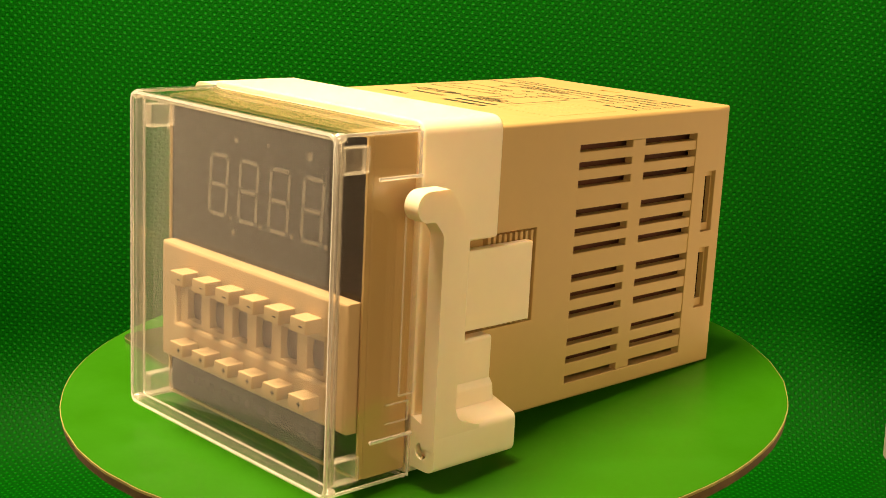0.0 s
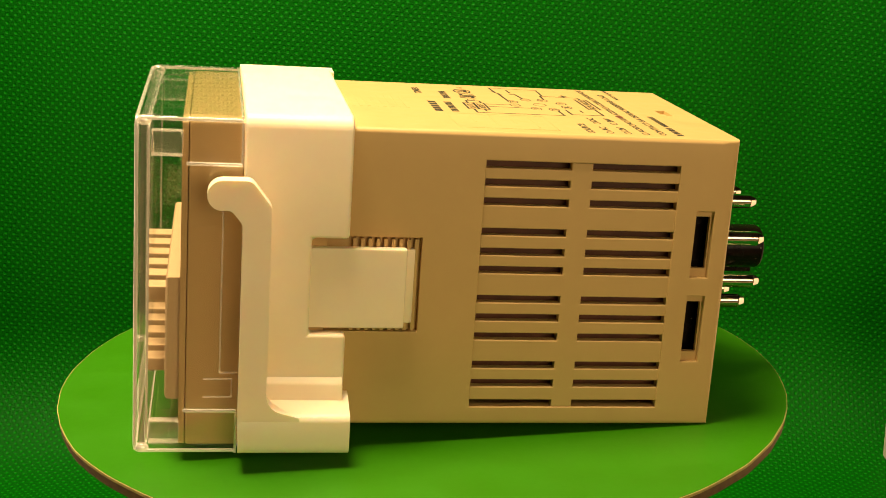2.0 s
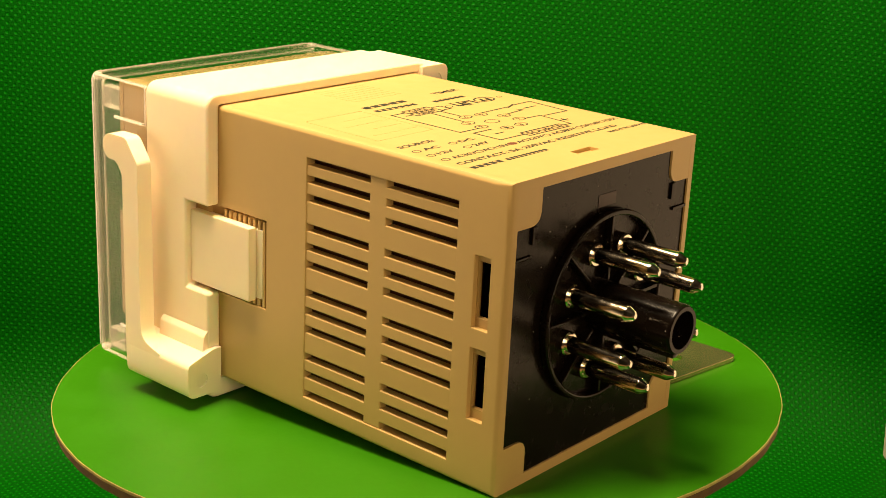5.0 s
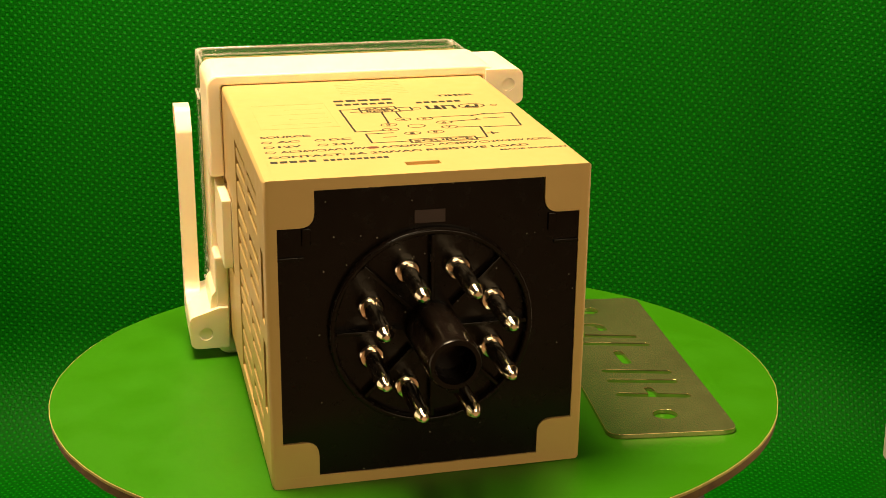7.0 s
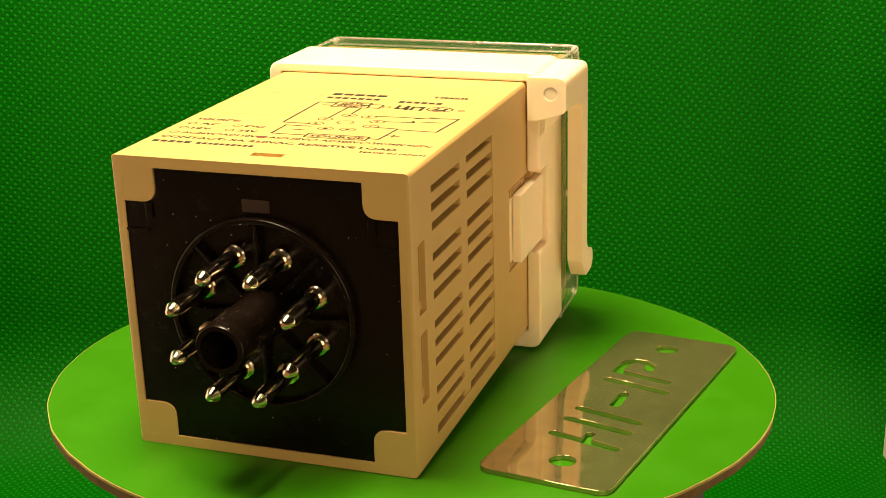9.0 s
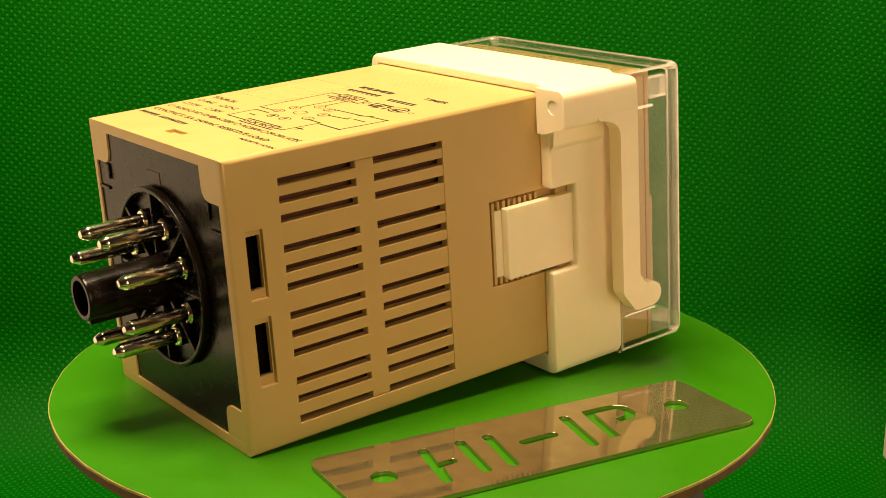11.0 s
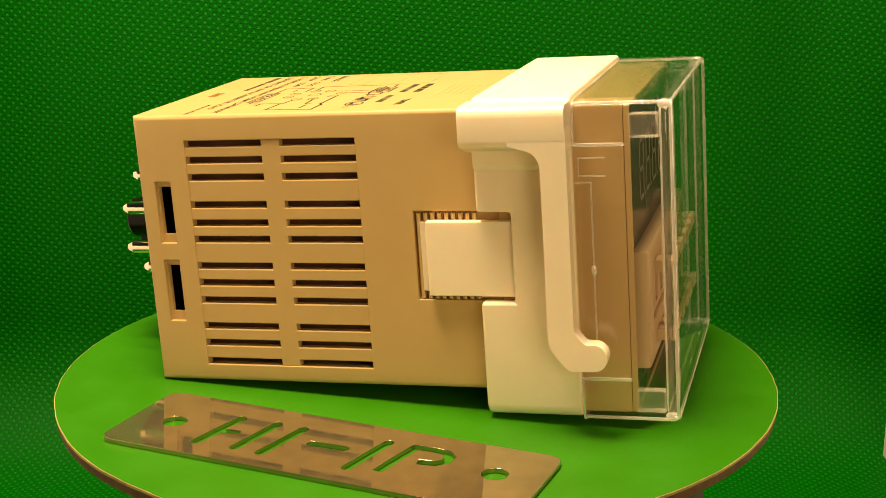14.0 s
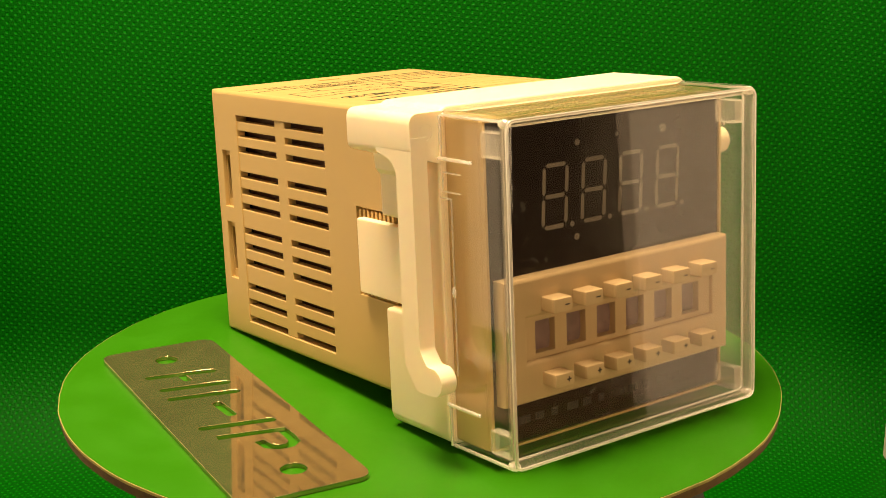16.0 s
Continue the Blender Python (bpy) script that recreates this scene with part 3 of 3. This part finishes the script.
def bracket(timer):
    # the frame: a band round the housing, notched on both sides for the tongues
    def outline(w, lo, hi, r):
        pts = []
        for cy, cz, a0 in ((w - r, hi - r, 0), (-w + r, hi - r, 90), (-w + r, lo + r, 180), (w - r, lo + r, 270)):
            ring = [(cy + r * math.cos(radians(a0 + 18 * k)), cz + r * math.sin(radians(a0 + 18 * k))) for k in range(6)]
            pts += ring
            if a0 == 90:
                pts += [(-w, 2 * MID - 14.8), (-w, 2 * MID - 29.0)]
            if a0 == 270:
                pts += [(w, 14.8), (w, 29.0)]
        return pts

    out, inn = outline(24.9, -3.5, 46.4, 2.0), outline(22.43, -0.03, HIGH + 0.03, 0.4)
    n = len(out)
    notch = [abs(out[i][0]) > 24.8 and abs(out[i][0] - out[(i + 1) % n][0]) < 0.01 and 13.6 < abs(out[i][1] - out[(i + 1) % n][1]) < 14.6 for i in range(n)]
    xs = [57.0, 62.3, 72.0]
    bm = bmesh.new()
    O = [[bm.verts.new((x, *p)) for p in out] for x in xs]
    I = [[bm.verts.new((x, *p)) for p in inn] for x in xs]
    for i in range(n):
        j = (i + 1) % n
        for s in (0, 1):
            if s == 0 and notch[i]:
                continue
            bm.faces.new((O[s][i], O[s][j], O[s + 1][j], O[s + 1][i]))
            bm.faces.new((I[s][i], I[s][j], I[s + 1][j], I[s + 1][i]))
        first = 1 if notch[i] else 0
        bm.faces.new((O[first][i], O[first][j], I[first][j], I[first][i]))
        bm.faces.new((O[2][i], O[2][j], I[2][j], I[2][i]))
        if notch[i]:
            for k in (i, j):
                bm.faces.new((O[0][k], O[1][k], I[1][k], I[0][k]))
    frame_part = part("mounting_bracket", bm, CREAM, timer, "cream plastic panel-mounting bracket with two spring arms", smooth=35, bevel=0.5)
    for flip in (False, True):
        turn = turned if flip else (lambda b: b)
        # foot block with a screw hole, and the swell above it
        foot = rounded([(22.9, -1.85), (29.62, -1.85), (29.62, 4.0), (24.5, 5.6), (22.9, 5.6)], [0, 1.6, 1.2, 0, 0])
        bm = slab(bmesh.new(), foot, [circle(26.9, 0.9, 1.15, 18)], 56.2, 72.0, along_x)
        rod(bm, ((26.9, 0.9), [(56.32, 1.2), (71.97 if flip else 71.0, 1.2)]), 18)
        part("foot_block", turn(bm), CREAM, frame_part, smooth=40, bevel=0.45)
        swell = rounded([(24.5, 5.2), (25.9, 4.8), (25.6, 7.6), (24.5, 8.8)], [0, 0.2, 0.9, 0])
        part("swell", turn(slab(bmesh.new(), swell, [], 57.2, 68.2, along_x)), CREAM, frame_part, bevel=0.2)
        # spring arm with its hooked end
        tip = [(74.85 + 2.1 * math.cos(radians(a)), 35.9 + 2.1 * math.sin(radians(a))) for a in range(-80, 91, 17)]
        arm = rounded([(63.5, 1.5), (72.1, 1.5), (72.1, 31.9), (73.7, 33.9), *tip, (71.0, 38.05), (68.2, 34.4), (68.2, 5.2), (63.5, 3.9)],
                      [0, 0, 1.6, 1.2] + [0] * len(tip) + [1.5, 1.6, 3.0, 0])
        part("spring_arm", turn(slab(bmesh.new(), arm, [], 26.9, 29.6, along_y)), CREAM, frame_part, "cream spring arm with rounded hook", bevel=0.95)
        # tongue that reaches back into the housing's pocket
        up = 0.9 if flip else 0.0
        part("tongue", turn(boxes([(48.5, 62.5, 22.3, 23.9, 15.5 + up, 27.4 + up)], r=0.3)), CREAM, frame_part)
        part("tongue_root", turn(boxes([(47.2, 62.5, 21.3, 22.28, 15.9 + up, 27.0 + up)], r=0.1)), CREAM, frame_part)


def timer_front(timer):
    bezel = part("bezel", boxes([(71.7, 79.6, -23.6, 23.6, -2.7, 45.0)], r=0.5), BEZEL, timer, "brown tan plastic front bezel block")
    face = part("front_panel", boxes([(79.62, 80.2, -23.12, 23.12, -2.17, 44.47)], r=0.1), SMOKE, timer, "smoked dark acrylic display window")
    rim = rounded([(-23.55, -2.6), (23.55, -2.6), (23.55, 44.9), (-23.55, 44.9)], 0.5)
    gap = [(-23.15, -2.2), (23.15, -2.2), (23.15, 44.5), (-23.15, 44.5)]
    part("bezel_lip", slab(bmesh.new(), rim, [gap], 79.6, 80.45, along_x), BEZEL, bezel, "tan lip round the display window", smooth=30)
    # four seven-part digits
    t, w, h = 0.62, 4.3, 8.9
    segs = [(0, h / 2, 1), (0, 0, 1), (0, -h / 2, 1), (-w / 2, h / 4, 0), (w / 2, h / 4, 0), (-w / 2, -h / 4, 0), (w / 2, -h / 4, 0)]
    for cy in (-10.6, -3.15, 4.3, 11.95):
        for dy, dz, flat in segs:
            ln = (w if flat else h / 2) / 2 - 0.28
            k = t / 2
            hexa = [(-ln, 0), (-ln + k, k), (ln - k, k), (ln, 0), (ln - k, -k), (-ln + k, -k)]
            if not flat:
                hexa = [(b, a) for a, b in hexa]
            pts = [(cy + dy + a + 0.06 * (dz + b), 32.8 + dz + b) for a, b in hexa]
            part("display_segment", slab(bmesh.new(), pts, [], 80.2, 80.24, along_x), SEGMENT, face, smooth=0)
        part("decimal_point", slab(bmesh.new(), circle(cy + 3.15, 28.3, 0.42, 12), [], 80.2, 80.24, along_x), SEGMENT, face, smooth=0)
    for y, z, a in ((-6.2, 40.0, 0.5), (-6.6, 26.3, 0.5), (11.0, 40.2, 0.7), (1.5, 40.3, 0.3)):
        part("indicator_mark", slab(bmesh.new(), circle(y, z, a, 12), [], 80.2, 80.24, along_x), SEGMENT, face, smooth=0)
    for k in range(11):
        y = -18.5 + k * 3.1
        part("print_bar", boxes([(80.2, 80.23, y, y + 2.2 - 0.5 * (k % 3), 0.4, 1.6)]), INK, face, smooth=0)
    # thumbwheel block with six windows
    wins = [(-16.2 + 5.94 * k, -12.6 + 5.94 * k, 11.0, 15.7) for k in range(6)]
    bm = pierced(bmesh.new(), -22.4, 22.9, 4.2, 22.4, [(-18.2, 19.6, 10.2, 16.6)], 80.2, 82.5, along_x)
    es = [e for e in bm.edges if all(v.co.x > 82.4 for v in e.verts) and len(e.link_faces) == 2 and e.calc_face_angle() > 0.6]
    bmesh.ops.bevel(bm, geom=es, offset=0.6, segments=3, affect="EDGES", profile=0.5)
    block = part("thumbwheel_block", bm, THUMB, timer, "tan thumbwheel switch block with six windows", smooth=30)
    bm = pierced(bmesh.new(), -18.3, 19.7, 10.1, 16.7, wins, 80.25, 81.75, along_x, 0.2, lambda a, b: a.x > 81.7 and b.x > 81.7)
    part("window_frame", bm, THUMB, block, smooth=30)
    for a, b, z0, z1 in wins:
        bm = bmesh.new()
        n = 14
        rings = [[bm.verts.new((72.0 + 8.65 * math.cos(q), yy, 13.35 + 8.65 * math.sin(q))) for q in (radians(-20 + 40 * k / n) for k in range(n + 1))] for yy in (a - 0.1, b + 0.1)]
        for k in range(n):
            bm.faces.new((rings[0][k], rings[0][k + 1], rings[1][k + 1], rings[1][k]))
        bm.faces.new(rings[0])
        bm.faces.new(rings[1][::-1])
        part("number_wheel", bm, WHEEL, block, "dark mauve number wheel")
    for k in range(6):
        y = -13.95 + 5.94 * k
        for z0, z1, plus in ((17.2, 19.5, False), (6.3, 8.5, True)):
            btn = part("push_button", boxes([(82.3, 85.3, y - 1.75, y + 1.75, z0 + 0.1, z1 - 0.1)], r=0.25), THUMB, block)
            zc = (z0 + z1) / 2
            part("sign_mark", boxes([(85.3, 85.33, y + 0.3, y + 1.15, zc - 0.1, zc + 0.1)]), INK, btn, smooth=0)
            if plus:
                part("sign_mark", boxes([(85.3, 85.335, y + 0.63, y + 0.82, zc - 0.4, zc + 0.4)]), INK, btn, smooth=0)


def cover(timer):
    """The clear box over the front: five walls with rounded edges, open behind."""
    def tub(x0, x1, w, lo, hi, r, k):
        bm = bmesh.new()
        box(bm, x0, x1, -w, w, lo, hi)
        es = [e for e in bm.edges if not all(abs(v.co.x - x0) < 0.01 for v in e.verts)]
        bmesh.ops.bevel(bm, geom=es, offset=r, segments=k, affect="EDGES", profile=0.5)
        return bm

    outer = tub(72.1, 86.9, 24.85, -3.85, 45.8, 1.7, 5)
    inner = tub(72.1, 84.9, 24.0, -3.2, 45.2, 1.0, 4)
    bm = bmesh.new()
    for src in (outer, inner):
        me = bpy.data.meshes.new("tmp")
        src.to_mesh(me)
        bm.from_mesh(me)
        bpy.data.meshes.remove(me)
        src.free()
    back = [f for f in bm.faces if all(abs(v.co.x - 72.1) < 0.01 for v in f.verts)]
    rims = sorted(({e for e in f.edges} for f in back), key=lambda s: -sum(e.calc_length() for e in s))
    edges = [e for s in rims for e in s]
    bmesh.ops.delete(bm, geom=back, context="FACES_ONLY")
    bmesh.ops.bridge_loops(bm, edges=edges)
    shell = part("protective_cover", bm, CLEAR, timer, "clear scratched polycarbonate front cover", smooth=35)
    pieces = [shell]
    for sy in (1, -1):
        for lo, hi in ((39.9, 43.5), (-2.4, 1.1)):
            y0, y1 = sorted((sy * 22.2, sy * 23.9))
            pieces.append(part("corner_block", boxes([(80.3, 84.6, y0, y1, lo, hi)], r=0.4), BLOCK, shell))
            # faintly whitened strips paint the light along the block's edges
            for x in (80.3, 84.4):
                pieces.append(part("block_edge", boxes([(x, x + 0.2, y0 + 0.1, y1 - 0.1, lo + 0.22, hi - 0.22)], r=0.05), FAINT, shell))
            for z in (lo, hi - 0.22):
                pieces.append(part("block_edge", boxes([(80.3, 84.6, y0 + 0.1, y1 - 0.1, z, z + 0.22)], r=0.05), FAINT, shell))
        for z in (39.0, 3.0):
            pieces.append(part("clip_ledge", boxes([(72.3, 79.8, *sorted((sy * 24.9, sy * 25.35)), z, z + 0.5)], r=0.12), EDGE, shell, "clear clip ledge whitened for the light it catches"))
        # clear latch strip on the side
        y0, y1 = sorted((sy * 24.88, sy * 25.02))
        for x0, x1, z0, z1 in ((74.6, 74.85, 8.0, 33.6), (72.3, 74.8, 33.5, 33.75), (72.9, 77.0, 37.2, 37.4), (72.9, 77.0, 34.5, 34.7), (72.9, 73.1, 34.7, 37.2)):
            lo, hi = (z0, z1) if sy < 0 else (42.6 - z1, 42.6 - z0)
            pieces.append(part("latch_strip", boxes([(x0, x1, y0, y1, lo, hi)]), FAINT, shell))
    # whitish strips paint the light caught in the thick edges: one run round the front, one inside it, four along the
    # depth
    def loop(w, lo, hi, r, wide, x0, x1):
        ring = rounded([(-w, lo), (w, lo), (w, hi), (-w, hi)], r, 6)
        hole = rounded([(-w + wide, lo + wide), (w - wide, lo + wide), (w - wide, hi - wide), (-w + wide, hi - wide)], max(0.3, r - wide), 6)
        return slab(bmesh.new(), ring, [hole], x0, x1, along_x)

    pieces.append(part("cover_edge", loop(24.55, -3.55, 45.5, 1.6, 0.5, 86.25, 86.8), EDGE, shell, "whitish strip for light caught in the rounded front edge", smooth=30, bevel=0.2))
    pieces.append(part("cover_edge", loop(23.75, -2.6, 44.5, 1.0, 0.3, 84.75, 85.1), EDGE, shell, "whitish strip for light caught in the inner edge", smooth=30, bevel=0.1))
    # tinted band paints the dark and haze seen inside the thick front wall
    pieces.append(part("front_edge_tint", loop(24.4, -3.4, 45.35, 1.4, 0.9, 85.15, 85.95), THICK, shell, "tinted band for the dark look of the thick front wall edge", smooth=30))
    for sy in (1, -1):
        for z in (-3.2, 45.2):
            pieces.append(part("cover_edge", boxes([(72.3, 86.0, sy * 24.3 - 0.24, sy * 24.3 + 0.24, z - 0.24, z + 0.24)], r=0.14), EDGE, shell))
        for z0, z1 in ((-3.3, 2.8), (38.9, 45.2)):
            pieces.append(part("cover_rim", boxes([(72.12, 72.45, sy * 24.62 - 0.2, sy * 24.62 + 0.2, z0, z1)], r=0.1), EDGE, shell))
    for z in (-3.6, 45.5):
        pieces.append(part("cover_rim", boxes([(72.12, 72.5, -24.0, 24.0, z - 0.2, z + 0.2)]), EDGE, shell))
    # rounded lumps where the walls meet at the front corners; their whiteness paints the glints there
    for sy in (1, -1):
        for z in (-2.9, 44.85):
            lump = bmesh.new()
            bmesh.ops.create_icosphere(lump, subdivisions=3, radius=1.0, matrix=Matrix.LocRotScale((85.6, sy * 23.9, z), None, (1.1, 0.75, 0.75)))
            pieces.append(part("corner_glint_lump", lump, EDGE, shell))
    blob = bmesh.new()
    bmesh.ops.create_icosphere(blob, subdivisions=2, radius=0.5, matrix=Matrix.LocRotScale((74.7, -25.05, 20.3), None, (0.8, 0.5, 1.6)))
    pieces.append(part("glue_blob", blob, EDGE, shell))
    for p in pieces:
        p.visible_shadow = False


# ---- print on top of the timer: read from behind, so lines run along -y and stand up along +x ----
TOPZ = HIGH + 0.012


def letter(text, x, y, height, width, top):
    cu = bpy.data.curves.new("print", "FONT")
    cu.body, cu.size, cu.resolution_u = text, 1.0, 3
    cu.offset = 0.036
    ob = bpy.data.objects.new("print", cu)
    scene.collection.objects.link(ob)
    me = bpy.data.meshes.new_from_object(ob.evaluated_get(bpy.context.evaluated_depsgraph_get()))
    bpy.data.objects.remove(ob)
    bm = bmesh.new()
    bm.from_mesh(me)
    bpy.data.meshes.remove(me)
    x0, x1 = min(v.co.x for v in bm.verts), max(v.co.x for v in bm.verts)
    y0, y1 = min(v.co.y for v in bm.verts), max(v.co.y for v in bm.verts)
    for v in bm.verts:
        v.co = (x + (v.co.y - y0) / (y1 - y0) * height, y - (v.co.x - x0) / (x1 - x0) * width, TOPZ)
    part("printed_text", bm, INK, top, smooth=0)


def lines(rows, top, w=0.33, name="printed_line"):
    """Thin printed lines; each row runs through its points (x, y)."""
    for row in rows:
        bm = bmesh.new()
        for (xa, ya), (xb, yb) in zip(row, row[1:]):
            d = Vector((xb - xa, yb - ya)).normalized() * w / 2
            q = Vector((-d.y, d.x))
            a, b = Vector((xa, ya)) - d, Vector((xb, yb)) + d
            bm.faces.new([bm.verts.new((p.x, p.y, TOPZ)) for p in (a + q, b + q, b - q, a - q)])
        part(name, bm, INK, top, smooth=0)


def ring_mark(bm, x, y, rx, ry, w=0.16, n=20):
    a = [bm.verts.new((x + rx * math.cos(2 * math.pi * k / n), y + ry * math.sin(2 * math.pi * k / n), TOPZ)) for k in range(n)]
    b = [bm.verts.new((x + (rx - w) * math.cos(2 * math.pi * k / n), y + (ry - w) * math.sin(2 * math.pi * k / n), TOPZ)) for k in range(n)]
    for k in range(n):
        bm.faces.new((a[k], a[(k + 1) % n], b[(k + 1) % n], b[k]))


def bars(rows, top):
    for x, y, h, w in rows:
        bm = bmesh.new()
        bm.faces.new([bm.verts.new(p) for p in ((x, y, TOPZ), (x + h, y, TOPZ), (x + h, y - w, TOPZ), (x, y - w, TOPZ))])
        part("printed_bar", bm, INK, top, smooth=0)


def top_print(timer):
    top = next(o for o in timer.children if o.name.startswith("top_wall"))
    letter("TIMER", 42.6, -10.8, 1.2, 6.3, top)
    # maker's mark and type numbers as plain bars
    bars([(41.7, 6.1 - k * 1.95, 1.25, 1.6) for k in range(5)] + [(39.2, 6.1 - k * 1.35, 1.15, 1.0) for k in range(7)]
         + [(38.5, -6.6 - k * 1.25, 1.15, 0.95) for k in range(6)], top)
    # approval marks as plain shapes
    bm = bmesh.new()
    ring_mark(bm, 35.3, -5.9, 0.7, 0.7)
    ring_mark(bm, 35.4, -14.7, 1.5, 2.2, 0.3)
    ring_mark(bm, 35.2, -18.3, 0.5, 0.6)
    part("approval_mark", bm, INK, top, smooth=0)
    lines([[(36.5, -7.7), (34.6, -7.7), (34.6, -8.9), (36.4, -9.2)], [(36.4, -9.2), (34.2, -9.5)], [(34.3, -10.2), (36.2, -10.2), (36.2, -11.3)], [(34.3, -11.8), (36.2, -11.8)],
           [(35.9, -14.3), (34.9, -13.8), (34.8, -15.5), (35.9, -15.6)]], top, 0.58, "approval_mark")
    letter("GATE", 35.9, 2.2, 0.95, 4.0, top)
    letter("RESET", 34.2, 2.2, 0.95, 4.6, top)
    letter("SOURCE", 15.5, -1.2, 1.1, 8.6, top)
    lines([[(37.2, 3.0), (37.2, -2.7), (35.6, -2.7), (35.6, 3.0), (37.2, 3.0)], [(35.5, 3.0), (35.5, -3.0), (33.9, -3.0), (33.9, 3.0), (35.5, 3.0)],
           [(17.0, -0.7), (17.0, -10.3), (15.1, -10.3), (15.1, -0.7), (17.0, -0.7)],
           [(36.4, 3.0), (36.4, 6.1), (22.7, 6.1), (22.7, 1.8)], [(34.7, 3.0), (34.7, 4.6)], [(36.4, -2.7), (36.4, -5.0), (34.2, -5.0), (34.2, -3.2)],
           [(33.9, 0.0), (27.0, 0.3)], [(33.9, -2.2), (30.0, -2.2)],
           [(21.2, 0.9), (21.2, 4.9), (16.1, 4.9), (16.1, -0.7)], [(16.1, -10.3), (16.1, -12.0), (22.4, -12.6), (22.6, -9.0)],
           [(29.2, -6.6), (29.4, -14.0)], [(29.7, -14.4), (29.9, -19.6), (21.8, -18.8), (22.0, -13.2)], [(26.2, -9.0), (26.6, -13.6)], [(26.6, -13.6), (27.4, -13.2)],
           [(29.0, -13.0), (30.1, -15.4)], [(27.2, -14.6), (27.2, -17.6)],
           [(18.9, 0.9), (18.9, 2.6)], [(18.3, -12.6), (18.3, -14.2)], [(17.7, -13.4), (18.9, -13.4)]], top)
    for x, y, rx, ry in ((28.8, -2.3, 0.9, 1.3), (28.5, -5.6, 0.9, 1.3), (25.9, 0.5, 0.9, 1.3), (23.1, 0.8, 0.9, 1.3), (20.4, -1.9, 0.9, 1.3), (20.5, -5.4, 0.9, 1.3),
                         (23.0, -8.1, 0.9, 1.3), (25.9, -8.0, 0.9, 1.3), (24.5, -3.4, 1.1, 1.4)):
        bm = bmesh.new()
        ring_mark(bm, x, y, rx, ry, 0.2)
        part("pin_symbol", bm, INK, top, smooth=0)
    for x, y, c in ((28.8, -2.3, "4"), (28.5, -5.6, "5"), (25.9, 0.5, "3"), (23.1, 0.8, "2"), (20.4, -1.9, "1"), (20.5, -5.4, "8"), (23.0, -8.1, "7"), (25.9, -8.0, "6")):
        letter(c, x - 0.45, y + 0.4, 0.9, 0.7, top)
    letter("SOURCE:", 21.4, 20.1, 1.15, 7.3, top)
    for x, words in ((18.6, (("AC", 18.2, 3.4), ("DC", 10.6, 3.2))), (15.9, (("12V", 18.2, 3.3), ("24V", 10.6, 3.3)))):
        for w, y, wide in words:
            letter(w, x, y, 1.1, wide, top)
    letter("AC36V", 13.2, 18.3, 1.05, 5.0, top)
    letter("AC110V", 13.2, 11.8, 1.05, 5.6, top)
    letter("AC220V", 13.2, 4.2, 1.05, 6.2, top)
    letter("AC380V", 13.2, -4.0, 1.05, 6.0, top)
    letter("24V-240V AC/DC", 13.3, -11.9, 1.05, 9.0, top)
    for x, y in ((19.1, 19.5), (19.1, 11.9), (16.4, 19.5), (16.4, 11.9), (13.7, 19.6), (13.7, 12.6), (13.7, -2.8), (13.7, -10.9)):
        bm = bmesh.new()
        ring_mark(bm, x, y, 0.6, 0.8, 0.2)
        part("option_circle", bm, INK, top, smooth=0)
    bm = bmesh.new()
    bm.faces.new([bm.verts.new((x, y, TOPZ)) for x, y in [(13.7 + 0.62 * math.cos(2 * math.pi * k / 20), 5.3 + 0.95 * math.sin(2 * math.pi * k / 20)) for k in range(20)]])
    part("filled_option_dot", bm, RED_INK, top, "filled dark red option dot", smooth=0)
    letter("CONTACT: 5A 250VAC RESISTIVE LOAD", 10.5, 20.3, 1.1, 37.0, top)
    bars([(8.0, 20.3 - k * 1.3, 1.05, 1.0) for k in range(5)] + [(8.0, 13.1 - k * 0.92, 0.9, 0.7) for k in range(10)], top)
    letter("MADE IN JAPAN", 8.5, -11.9, 0.95, 9.7, top)


def build_timer():
    timer = empty("timer_relay", "tan plug-in digital timer relay with cream bracket and clear cover", "timer relay")
    timer_housing(timer)
    timer_rear(timer)
    bracket(timer)
    timer_front(timer)
    cover(timer)
    top_print(timer)
    return timer


room()
backdrop()
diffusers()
side_board()
disc = turntable()
plate = name_plate()
timer = build_timer()


def motions():
    rows = [(t, pose(0, 0, 0, 0, 0, a)) for t, a in TURNS]
    for thing in (disc, plate, timer):
        walk(thing, rows)


motions()
